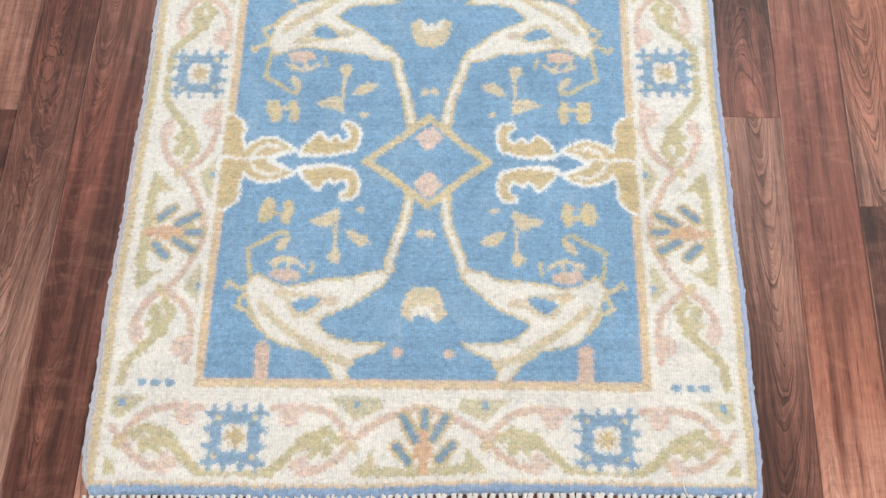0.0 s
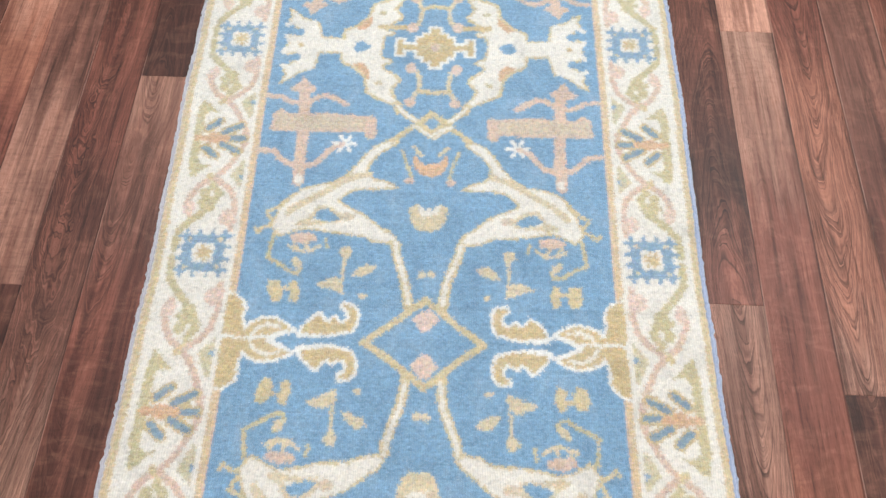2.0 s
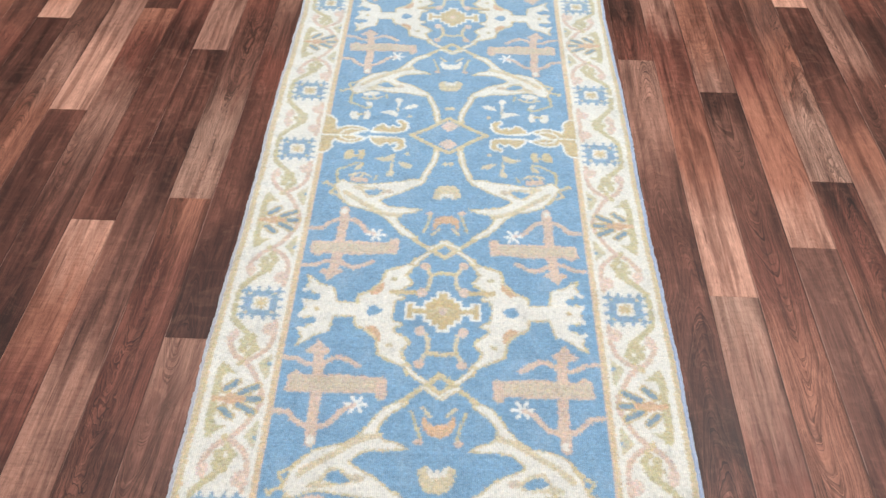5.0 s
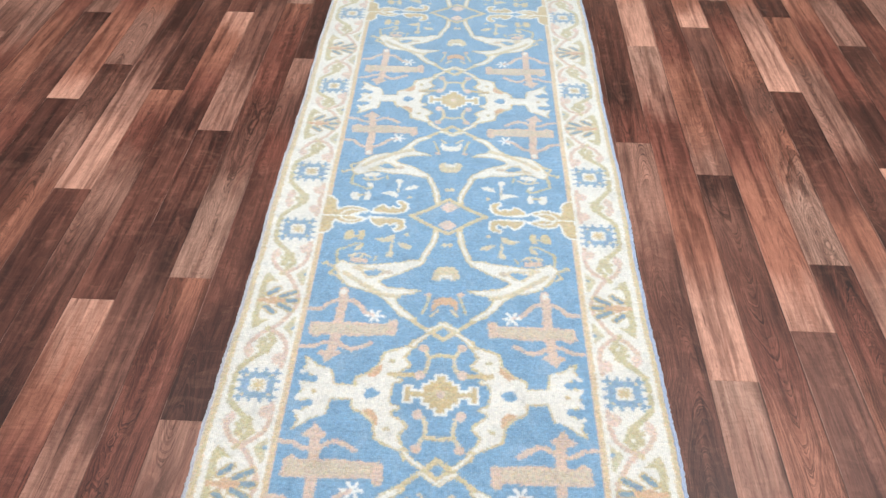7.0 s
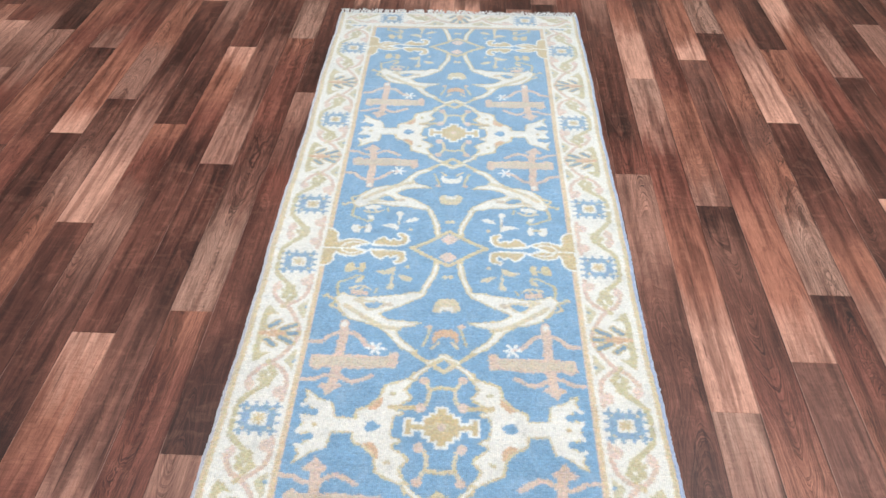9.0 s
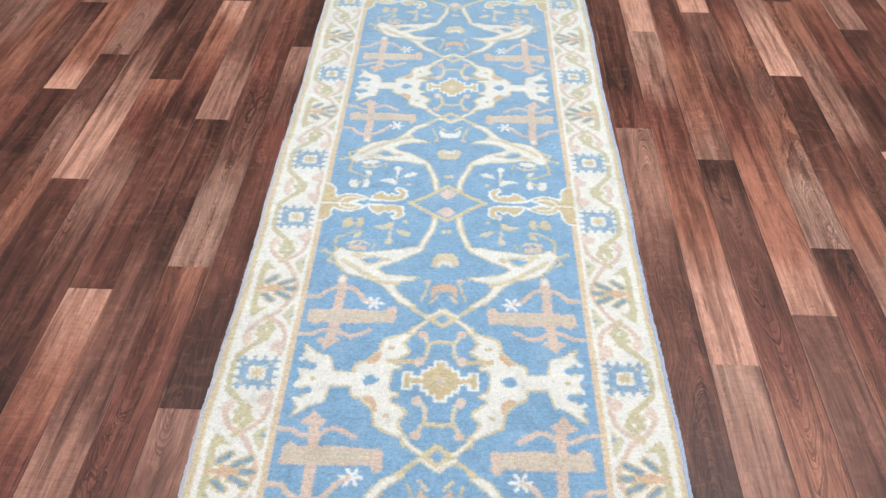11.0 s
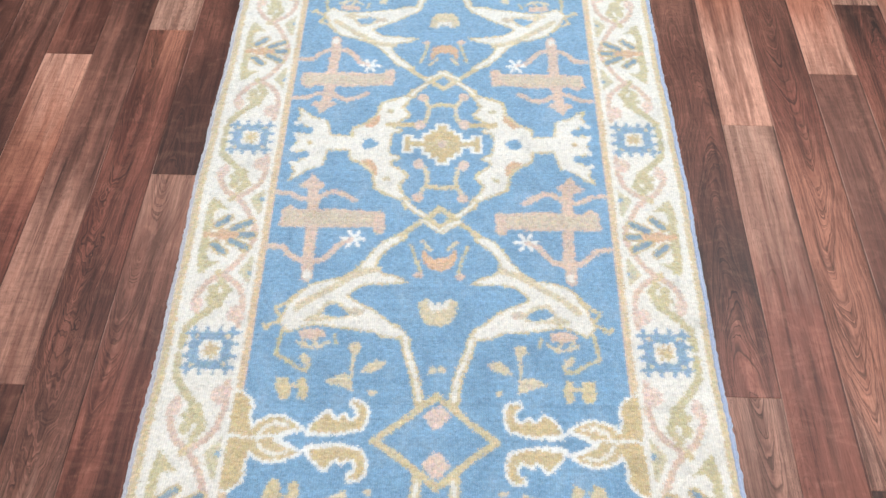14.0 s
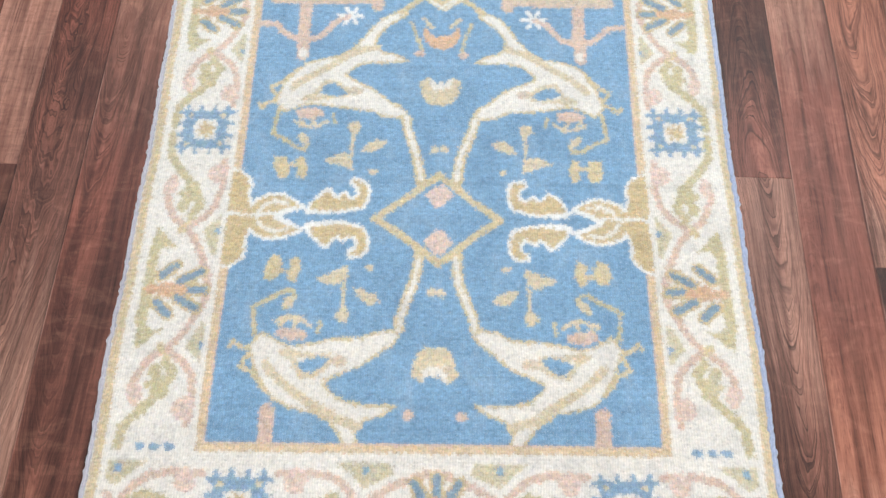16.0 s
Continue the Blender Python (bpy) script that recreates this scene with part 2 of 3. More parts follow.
def wall(name, boxes, label):
    bm = bmesh.new()
    for b in boxes:
        box(bm, *b)
    tagged(part(name, bm, WALL_PAINT), label, "wall", kind="structure")


wall("wall_east", [(X1, X1 + 0.15, Y0, Y1, 0, TOP)], "plain off-white painted wall closing the room")
wall("wall_south", [(X0 - 0.15, X1 + 0.15, Y0 - 0.15, Y0, 0, TOP)], "plain off-white painted wall closing the room")
# the west wall's opening is assumed, unseen, made to hold the side light
wall("wall_west", [(X0 - 0.15, X0, Y0, 0.2, 0, TOP), (X0 - 0.15, X0, 3.0, Y1, 0, TOP),
                   (X0 - 0.15, X0, 0.2, 3.0, 0, 0.75), (X0 - 0.15, X0, 0.2, 3.0, 2.35, TOP)],
     "plain off-white painted wall with an assumed opening for side light")
wall("wall_north", [(X0 - 0.15, X1 + 0.15, Y1, Y1 + 0.15, 0, TOP)], "plain off-white painted wall closing the room")
bm = bmesh.new()
box(bm, X0 - 0.15, X1 + 0.15, Y0 - 0.15, Y1 + 0.15, TOP, TOP + 0.12)
tagged(part("ceiling", bm, CEILING_PAINT), "plain white painted ceiling", "ceiling", kind="structure")
bm = bmesh.new()
box(bm, X0 - 0.15, X1 + 0.15, Y0 - 0.15, Y1 + 0.15, -0.05, -0.0085)
floor = tagged(part("floor", bm, JOINT), "reddish-brown laminate floor of narrow staggered wood strips", "floor", kind="structure")


# ---- rug pattern ----
DYES = {"blue": "7ca6c9", "cream": "e8e6e0", "white": "ebedec", "tan": "d6caae", "gold": "d2c4a0", "brown": "cdba92",
        "olive": "c8bf9c", "rose": "d7bfb0", "sand": "d1c3b0", "orange": "d4b193", "stripe": "d9c4a4", "edge": "8cabd0",
        "petal": "87a7c3", "sage": "cdc6aa", "blush": "dfcabf", "slate": "7f9cb2"}
NAMES = list(DYES)
STEP = 0.0022
U0, V0, NU, NV = -0.3916, -0.0150, 357, 1242
uu = U0 + STEP * np.arange(NU)
vv = V0 + STEP * np.arange(NV)
UG, VG = np.meshgrid(uu, vv)
dye = np.zeros((NV, NU), dtype=np.int16)
owner = np.zeros((NV, NU), dtype=np.int16)
OWNERS = ["field", "border"]
FIELD = (np.abs(UG) < 0.2620) & (VG > 0.119) & (VG < 2.585)
dye[:] = NAMES.index("cream")
owner[:] = 1
dye[FIELD], owner[FIELD] = NAMES.index("blue"), 0


def own(name, seen={}):
    key = seen.get(name)
    if key is None:
        key = seen[name] = len(OWNERS)
        OWNERS.append(name[0])
    return key


def window(pts, grow):
    us, vs = [p[0] for p in pts], [p[1] for p in pts]
    i0, i1 = int((min(us) - grow - U0) / STEP), int((max(us) + grow - U0) / STEP) + 2
    j0, j1 = int((min(vs) - grow - V0) / STEP), int((max(vs) + grow - V0) / STEP) + 2
    return slice(max(j0, 0), max(min(j1, NV), 0)), slice(max(i0, 0), max(min(i1, NU), 0))


def lay(s, inside, colour, who, clip):
    if clip is not None:
        inside = inside & clip[s]
    dye[s][inside] = NAMES.index(colour)
    if who is not None:
        owner[s][inside] = who


def poly(pts, colour, who=None, clip=None):
    s = window(pts, 0)
    x, y = UG[s], VG[s]
    inside = np.zeros(x.shape, dtype=bool)
    for (ax, ay), (bx, by) in zip(pts, pts[1:] + pts[:1]):
        if ay != by:
            inside ^= ((ay > y) != (by > y)) & (x < (bx - ax) * (y - ay) / (by - ay) + ax)
    lay(s, inside, colour, who, clip)


def line(pts, width, colour, who=None, clip=None):
    s = window(pts, width)
    x, y = UG[s], VG[s]
    inside = np.zeros(x.shape, dtype=bool)
    for (ax, ay), (bx, by) in zip(pts, pts[1:]):
        dx, dy = bx - ax, by - ay
        t = np.clip(((x - ax) * dx + (y - ay) * dy) / max(dx * dx + dy * dy, 1e-12), 0, 1)
        inside |= (x - ax - t * dx) ** 2 + (y - ay - t * dy) ** 2 < (width / 2) ** 2
    lay(s, inside, colour, who, clip)


def dot(p, rx, ry, colour, who=None, clip=None, kind="dot"):
    s = window([p], max(rx, ry))
    x, y = (UG[s] - p[0]) / rx, (VG[s] - p[1]) / ry
    if kind == "dia":
        inside = np.abs(x) + np.abs(y) < 1
    elif kind == "star":
        inside = np.hypot(x, y) < 0.62 + 0.38 * np.cos(6 * np.arctan2(y, x))
    else:
        inside = x * x + y * y < 1
    lay(s, inside, colour, who, clip)


# One quarter of the repeat, from the open diamond (0) to the medallion (520), in millimetres from the middle line.
QUARTER = []


def motif(kind, group, colour, size, *pts):
    QUARTER.append((kind, group, colour, size, pts))


# the winged arabesque
motif("poly", "arab", "cream", 0, (48, 150), (58, 152), (76, 153), (95, 162), (132, 165), (153, 169), (179, 173), (194, 169), (208, 162), (216, 157), (225, 167), (232, 176), (225, 188), (219, 203), (211, 214), (204, 226), (193, 238), (176, 245), (156, 251), (146, 251), (138, 258), (129, 262), (122, 270), (112, 282), (101, 300), (84, 321), (51, 338), (54, 325), (78, 306), (92, 288), (96, 272), (85, 261), (64, 255), (48, 245), (71, 244), (96, 242), (113, 239), (127, 228), (134, 220), (126, 213), (111, 205), (95, 198), (85, 191), (66, 175), (55, 169), (47, 160))
motif("line", "arab", "tan", 11, (92, 268), (118, 261), (137, 250), (162, 233), (186, 216), (207, 197))
motif("line", "arab", "tan", 7, (190, 180), (174, 189), (161, 209), (143, 206), (129, 194), (131, 185), (167, 183), (182, 178))
motif("poly", "arab", "blue", 0, (170, 193), (159, 205), (147, 205), (135, 195), (129, 188), (144, 184), (159, 188))
motif("dot", "arab", "sand", (10, 7), (118, 192))
motif("line", "arab", "gold", 6, (204, 227), (221, 207), (238, 198), (229, 183))
motif("line", "arab", "gold", 6, (229, 178), (243, 173), (249, 165), (254, 172))
# sprigs, leaves and tendrils
motif("poly", "bits", "rose", 0, (202, 160), (184, 166), (163, 164), (162, 153), (180, 149), (198, 150))
motif("line", "bits", "tan", 5, (202, 143), (188, 136), (172, 135), (157, 146))
motif("line", "bits", "tan", 5, (196, 149), (187, 137))
motif("line", "bits", "tan", 5, (178, 149), (172, 136))
motif("line", "bits", "olive", 5, (149, 155), (145, 142))
motif("line", "bits", "olive", 6, (225, 162), (228, 142), (229, 123), (218, 118), (205, 110), (192, 101), (181, 101), (179, 110), (190, 124))
motif("poly", "bits", "tan", 0, (195, 125), (180, 122), (177, 108), (189, 109))
motif("poly", "bits", "gold", 0, (222, 88), (207, 87), (202, 78), (201, 67), (205, 55), (216, 56), (223, 71))
motif("poly", "bits", "gold", 0, (193, 86), (182, 90), (176, 71), (180, 55), (193, 59), (190, 72))
motif("line", "bits", "gold", 6, (206, 76), (191, 76))
motif("poly", "bits", "tan", 0, (126, 141), (113, 144), (109, 131), (114, 121), (115, 99), (121, 99), (120, 124), (127, 133))
motif("poly", "bits", "tan", 0, (106, 97), (97, 111), (85, 117), (70, 114), (77, 104), (93, 97))
motif("poly", "bits", "tan", 0, (157, 83), (139, 93), (124, 93), (115, 82), (115, 67), (125, 72), (137, 78))
motif("line", "bits", "tan", 4, (118, 101), (117, 88))
motif("dot", "bits", "tan", (6, 6), (6, 102))
motif("dot", "bits", "tan", (5, 5), (88, 68))
# the open diamond and its stems
motif("line", "dia", "gold", 14, (48, 150), (46, 138), (39, 119), (30, 92), (26, 66), (25, 52))
motif("line", "dia", "cream", 6, (48, 152), (45, 136), (38, 117), (29, 90), (26, 66), (25, 56))
motif("line", "dia", "gold", 10, (0, 63), (18, 49), (45, 26), (82, -1))
motif("dia", "dia", "blush", (17, 18), (3, 33))
# leaves and bracket at the border
HOOK = ((169, 9), (165, 22), (155, 32), (146, 39), (140, 30), (130, 25), (125, 33), (120, 27), (111, 25), (104, 33), (107, 44), (115, 48), (114, 54), (102, 52), (94, 43), (94, 27), (100, 15), (121, 10), (152, 8))
LEAF = ((246, -2), (247, 12), (238, 23), (223, 29), (206, 29), (193, 23), (180, 16), (192, 11), (201, 7), (213, 0), (214, -2))
BRACKET = ((282, 68), (267, 65), (257, 57), (252, 46), (253, 31), (247, 15), (245, -2), (277, -3))
for shape in (HOOK, LEAF, BRACKET):
    motif("rim", "brk", "white", 9, *shape)
for shape in (HOOK, LEAF, BRACKET):
    motif("poly", "brk", "brown", 0, *shape)
motif("line", "brk", "white", 5, (216, 0), (200, 8), (180, 15), (169, 10), (140, 8))
motif("line", "brk", "cream", 5, (238, 2), (229, 15), (214, 21), (198, 18))
# bracket and fan beside the medallion
motif("poly", "med", "cream", 0, (244, 526), (246, 516), (242, 506), (231, 508), (224, 503), (223, 495), (235, 488), (238, 480), (248, 473), (242, 464), (249, 446), (234, 455), (223, 466), (197, 478), (192, 501), (191, 511), (154, 512), (152, 503), (152, 493), (144, 485), (133, 482), (121, 472), (113, 461), (109, 445), (105, 430), (92, 421), (74, 414), (61, 405), (56, 390), (46, 391), (50, 406), (63, 423), (70, 438), (54, 455), (58, 462), (73, 474), (84, 481), (82, 489), (68, 494), (73, 501), (84, 503), (87, 514), (88, 533), (244, 533))
motif("line", "med", "gold", 5, (154, 512), (152, 493), (133, 482), (113, 461), (107, 430), (74, 413))
motif("line", "med", "gold", 5, (63, 427), (68, 438), (54, 455), (73, 474))
motif("dot", "med", "blue", (9, 8), (229, 499))
motif("line", "med", "blue", 9, (231, 498), (243, 493), (256, 494))
motif("line", "med", "cream", 9, (222, 520), (244, 519), (249, 511))
motif("line", "med", "cream", 8, (204, 476), (222, 480), (240, 478), (250, 484))
motif("line", "dash", "brown", 11, (47, 474), (92, 476))
motif("poly", "med", "orange", 0, (135, 489), (120, 491), (107, 478), (106, 455), (113, 465), (123, 476))
motif("dot", "med", "olive", (6, 5), (89, 451))
motif("dot", "med", "blue", (11, 13), (124, 529))
motif("dot", "med", "blue", (5, 5), (112, 529))
motif("dot", "med", "brown", (5, 5), (224, 528))
# sprigs, leaves and tendrils
motif("line", "bits", "gold", 11, (58, 401), (46, 385), (22, 364), (-3, 343))
motif("line", "bits", "cream", 5, (55, 398), (43, 382), (23, 366))
motif("line", "bits", "gold", 9, (22, 364), (-1, 384), (-24, 365))
motif("line", "bits", "gold", 9, (60, 332), (47, 343), (30, 358), (14, 352), (-3, 340), (-17, 352))
motif("line", "bits", "cream", 5, (30, 358), (14, 352), (-3, 340), (-17, 352))
motif("line", "bits", "tan", 8, (39, 476), (28, 465), (24, 448), (24, 431), (32, 413), (32, 402))
motif("line", "bits", "gold", 8, (24, 429), (3, 425), (-22, 429))
motif("dot", "bits", "rose", (9, 9), (36, 405))
motif("dot", "bits", "blush", (9, 11), (38, 474))
# the branching cross
motif("line", "cross", "rose", 18, (209, 436), (203, 404), (201, 350), (200, 292), (200, 252))
motif("poly", "cross", "rose", 0, (212, 452), (198, 436), (186, 428), (192, 420), (226, 420), (230, 428), (218, 436))
motif("line", "cross", "rose", 9, (262, 413), (242, 411), (226, 400), (209, 397))
motif("line", "cross", "rose", 10, (196, 401), (181, 413), (168, 416), (153, 409), (136, 397))
motif("poly", "cross", "sand", 0, (250, 347), (251, 375), (238, 384), (227, 374), (200, 376), (164, 379), (108, 373), (97, 378), (88, 375), (86, 341), (92, 332), (103, 335), (108, 348), (161, 346))
motif("line", "cross", "rose", 5, (250, 349), (251, 375), (238, 384), (227, 374), (164, 379), (108, 373))
motif("line", "cross", "rose", 5, (108, 348), (161, 346), (250, 347))
motif("poly", "cross", "rose", 0, (106, 373), (88, 375), (86, 341), (92, 333), (104, 338))
motif("line", "cross", "rose", 10, (262, 309), (241, 307), (230, 292), (216, 282), (198, 280))
motif("line", "cross", "rose", 10, (196, 280), (177, 284), (165, 297), (156, 310), (144, 320))
motif("star", "cross", "white", (20, 20), (133, 322))
motif("dot", "cross", "blush", (5, 5), (138, 320))
motif("dot", "cross", "cream", (6, 8), (200, 256))
# sprigs, leaves and tendrils
motif("poly", "bits", "orange", 0, (26, 288), (25, 307), (16, 294), (8, 288), (-4, 288), (-4, 266), (13, 268), (23, 276))
motif("line", "bits", "olive", 5, (43, 312), (36, 289), (29, 264))
motif("dot", "bits", "rose", (7, 6), (32, 257))
motif("line", "bits", "tan", 6, (26, 319), (13, 304))
# the small flower
motif("poly", "crab", "tan", 0, (29, 209), (16, 218), (9, 213), (5, 206), (-4, 212), (-4, 172), (14, 173), (24, 183), (27, 197))
motif("poly", "crab", "cream", 0, (17, 214), (11, 215), (6, 205), (-4, 211), (-4, 197), (11, 197))
PART_NAMES = {"arab": "arabesque", "med": "bracket_motif", "dia": "diamond_motif",
              "brk": "leaf_motif", "cross": "cross_motif", "crab": "flower_motif"}
DIAMONDS, MEDALLIONS = (0.409, 1.438, 2.450), (0.938, 1.932)
BUMP = (np.abs(UG) < 0.275) & (VG > 0.119) & (VG < 2.585)


def medallion(c, index):
    """The stepped gold cross with a white outline and a pink eye."""
    who = own(("medallion", index, 0))
    steps = ((0.062, 0.0060), (0.029, 0.0200), (0.018, 0.0290), (0.0075, 0.0415))
    for grow, colour in ((0.0052, "white"), (0.0, "brown")):
        for hu, hv in steps:
            hu, hv = hu + grow, hv + grow
            poly([(-hu, c - hv), (hu, c - hv), (hu, c + hv), (-hu, c + hv)], colour, who, FIELD)
        for side in (-1, 1):
            a, b = side * (0.053 - grow), side * (0.0625 + grow)
            poly([(a, c - 0.016 - grow), (b, c - 0.016 - grow), (b, c + 0.016 + grow), (a, c + 0.016 + grow)], colour, who, FIELD)
    for hu, hv in ((0.022, 0.005), (0.012, 0.012)):
        poly([(-hu, c - hv), (hu, c - hv), (hu, c + hv), (-hu, c + hv)], "gold", who, FIELD)
    dot((0.0, c), 0.0075, 0.0085, "blush", who, FIELD)


def quarter(a, b, side, tag):
    rng = random.Random(str((tag, side)))
    du, dv, ph = rng.uniform(-0.0015, 0.0015), rng.uniform(-0.002, 0.002), rng.uniform(0, 6)
    for kind, group, colour, size, pts in QUARTER:
        q = []
        for u, w in pts:
            su = 0.001 * u * 0.985
            w -= 8 * min(1, u / 90) if group == "med" else 0
            v = a + (b - a) * w / 520 + dv * min(1, u / 60)
            q.append((side * (su + du * min(1, u / 60)) + 0.0012 * math.sin(v * 60 + ph), v + 0.0012 * math.sin(su * 70 + ph)))
        who = None
        if group in PART_NAMES:
            near = tag[0] if group in ("dia", "brk") else tag[1] if group == "med" else tag
            who = own((PART_NAMES[group], near, 0 if group in ("dia", "crab") else side))
        clip = BUMP if group == "brk" else FIELD
        if tag[2] > 1 and (colour == "orange" or (group == "bits" and pts[0][1] > 300)):
            continue
        if tag[2] > 1 and group == "cross" and (kind == "dot" or kind == "line" and size < 12):
            continue
        if group == "dash" and tag[2] != 1:
            continue
        if tag == (1, 1, 0) and group == "bits" and kind == "poly":
            colour = "cream"
        if kind == "poly":
            poly(q, colour, who, clip)
            if colour == "cream" and group == "arab":
                line(q + q[:1], 0.0036, "gold", who, clip)
            elif colour == "cream" and group == "med":
                line(q[:-1], 0.0036, "gold", who, clip)
        elif kind == "rim":
            line(q + q[:1], 0.001 * size, colour, who, clip)
        elif kind == "line":
            line(q, 0.001 * size, colour, who, clip)
        else:
            dot(q[0], 0.001 * size[0], 0.001 * size[1], colour, who, clip, kind)


# ---- border ----
INNER, OUTER = 0.279, 0.362


def side_frame(side):
    return lambda p, s: (side * (INNER + (OUTER - INNER) * s), p)


def end_frame(edge, way):
    return lambda p, s: (p, edge + way * ((OUTER - INNER) * (1 - s) + 0.018))


def palmette(at, c, who):
    """A fan of five blue petals edged in gold, on an orange stalk."""
    petals = [((0.0, 0.40), (0.0, 0.12))]
    for way in (-1, 1):
        petals += [((way * 0.011, 0.50), (way * 0.025, 0.20)), ((way * 0.018, 0.80), (way * 0.033, 0.60))]
    for (p0, s0), (p1, s1) in petals:
        line([at(c + p0, s0), at(c + p1, s1)], 0.0170, "brown", who)
    for (p0, s0), (p1, s1) in petals:
        line([at(c + p0, s0), at(c + p1, s1)], 0.0092, "slate", who)
    line([at(c, 0.95), at(c, 0.44)], 0.012, "orange", who)
    dot(at(c, 0.68), 0.012, 0.011, "orange", who)


def rosette(at, c, who, size=1.0):
    """A squarish blue flower with three teeth a side, gold corners, a cream eye and a gold star."""
    p = at(c, 0.50)

    def spot(x, y, r, colour):
        dot((p[0] + x * size, p[1] + y * size), r * size, r * size, colour, who)
    for x, y, r in ((0.0215, 0.0215, 0.0105), (0.0225, 0.0, 0.0085), (0.0, 0.0225, 0.0085), (0.022, 0.010, 0.0065), (0.010, 0.022, 0.0065)):
        for sx, sy in ((1, 1), (1, -1), (-1, 1), (-1, -1)):
            spot(sx * x, sy * y, r, "petal")
    for far in (-1, 1):
        for tooth in (-0.0275, -0.0095, 0.0095, 0.0275):
            for tip, r in ((0.0300, 0.0040), (0.0360, 0.0032)):
                spot(tooth, far * tip, r, "petal")
                spot(far * tip, tooth, r, "petal")
    for sx, sy in ((1, 1), (1, -1), (-1, 1), (-1, -1)):
        spot(sx * 0.0225, sy * 0.0225, 0.0036, "tan")
    for far in (-1, 1):
        for gap in (-0.0185, 0.0, 0.0185):
            spot(gap, far * 0.0325, 0.0036, "cream")
            spot(far * 0.0325, gap, 0.0036, "cream")
    spot(0.0, 0.0, 0.0118, "cream")
    for k in range(8):
        a = math.pi / 4 * k
        spot(0.0120 * math.cos(a), 0.0120 * math.sin(a), 0.0036, "cream")
    for k in range(4):
        a = math.pi / 4 * k + 0.2
        d = (0.0115 * size * math.cos(a), 0.0115 * size * math.sin(a))
        line([(p[0] - d[0], p[1] - d[1]), (p[0] + d[0], p[1] + d[1])], 0.0044, "brown", who)
    spot(0.0, 0.0, 0.0070, "brown")


def vines(at, pal, ros, clip=None, whole=True):
    """The crossing tendrils between a palmette and the next rosette."""
    def g(p, s):
        return at(pal + (ros - pal) * p, s)

    def run(pts, width, colour):
        line([g(*q) for q in pts], width, colour, None, clip)
    if whole:
        run([(-0.04, 0.96), (0.06, 0.98), (0.21, 0.97), (0.31, 0.90)], 0.0135, "olive")
        poly([g(0.19, 0.96), g(0.26, 1.04), g(0.37, 0.97), g(0.30, 0.80), g(0.24, 0.60), g(0.25, 0.80)], "olive", None, clip)
        poly([g(0.35, 0.27), g(0.42, 0.09), g(0.51, -0.08), g(0.22, -0.08), g(0.20, 0.08)], "sage", None, clip)
        dot(g(0.35, 0.03), 0.0050, 0.0045, "petal", None, clip)
        run([(-0.04, 0.07), (0.08, 0.10), (0.22, 0.26), (0.31, 0.40), (0.37, 0.56)], 0.0090, "rose")
    run([(0.37, 0.56), (0.43, 0.76), (0.53, 0.90), (0.62, 0.95), (0.68, 0.86)], 0.0095, "rose")
    dot(g(0.63, 0.88), 0.009, 0.013, "blush", None, clip)
    run([(0.97, 1.02), (0.82, 0.98), (0.74, 0.82), (0.67, 0.64), (0.58, 0.47), (0.50, 0.38), (0.44, 0.52)], 0.0115, "olive")
    run([(0.58, 0.72), (0.54, 0.56), (0.56, 0.46)], 0.0085, "olive")
    dot(g(0.50, 0.64), 0.008, 0.010, "olive", None, clip)
    dot(g(0.61, 0.54), 0.011, 0.011, "olive", None, clip)
    run([(0.35, 0.62), (0.40, 0.46)], 0.0110, "gold")
    run([(0.37, 0.50), (0.44, 0.27), (0.51, 0.13), (0.63, 0.07), (0.80, 0.09)], 0.0090, "rose")
    dot(g(0.71, 0.18), 0.013, 0.014, "blush", None, clip)


# striped guards
a_u = np.abs(UG)
edge_v = np.minimum(VG - V0, 2.715 - VG)
edge_d = np.minimum(0.3915 - a_u, edge_v)
MAIN = ~FIELD
SIDES = MAIN & (VG > 0.108) & (VG < 2.600)
rosettes = (0.540, 0.946, 1.382, 1.596, 1.990, 2.430)
palmettes = (0.305, 0.742, 1.160, 1.804, 2.202)
for side in (-1, 1):
    at = side_frame(side)
    near = 0.006 * (side > 0)
    for c in palmettes:
        below = max([r for r in rosettes if r < c], default=c - 0.21)
        above = min(r for r in rosettes if r > c)
        vines(at, c + near, below + near, SIDES)
        vines(at, c + near, above + near, SIDES)
    vines(at, 1.489 - 0.14, 1.596, SIDES & (VG > 1.489), False)
    vines(at, 1.489 + 0.14, 1.382, SIDES & (VG < 1.489), False)
    vines(at, 2.640, 2.430, SIDES)
for edge, way in ((0.108, -1), (2.600, 1)):
    at = end_frame(edge, way)
    ends = MAIN & ((VG < 0.108) if way < 0 else (VG > 2.600))
    flip = (lambda f: (lambda p, s: f(p, 1 - s)))(at)
    for side in (-1, 1):
        vines(flip, 0.0, side * 0.218, ends)
        vines(flip, side * 0.43, side * 0.218, ends)
        for k in range(3):
            dot((side * (0.303 + 0.017 * k), edge + way * -0.004), 0.0065, 0.005, "petal")
for side in (-1, 1):
    at = side_frame(side)
    near = 0.006 * (side > 0)
    for c in palmettes:
        palmette(at, c + near, own(("palmette", side, c)))
    for c in rosettes:
        rosette(at, c + near, own(("rosette", side, c)), 1.0)
for edge, way in ((0.108, -1), (2.600, 1)):
    at = end_frame(edge, way)
    flip = (lambda f: (lambda p, s: f(p, 1 - s)))(at)
    palmette(flip, 0.005, own(("palmette", edge, 0)))
    for side in (-1, 1):
        rosette(at, side * 0.218, own(("rosette", edge, side)), 1.0)
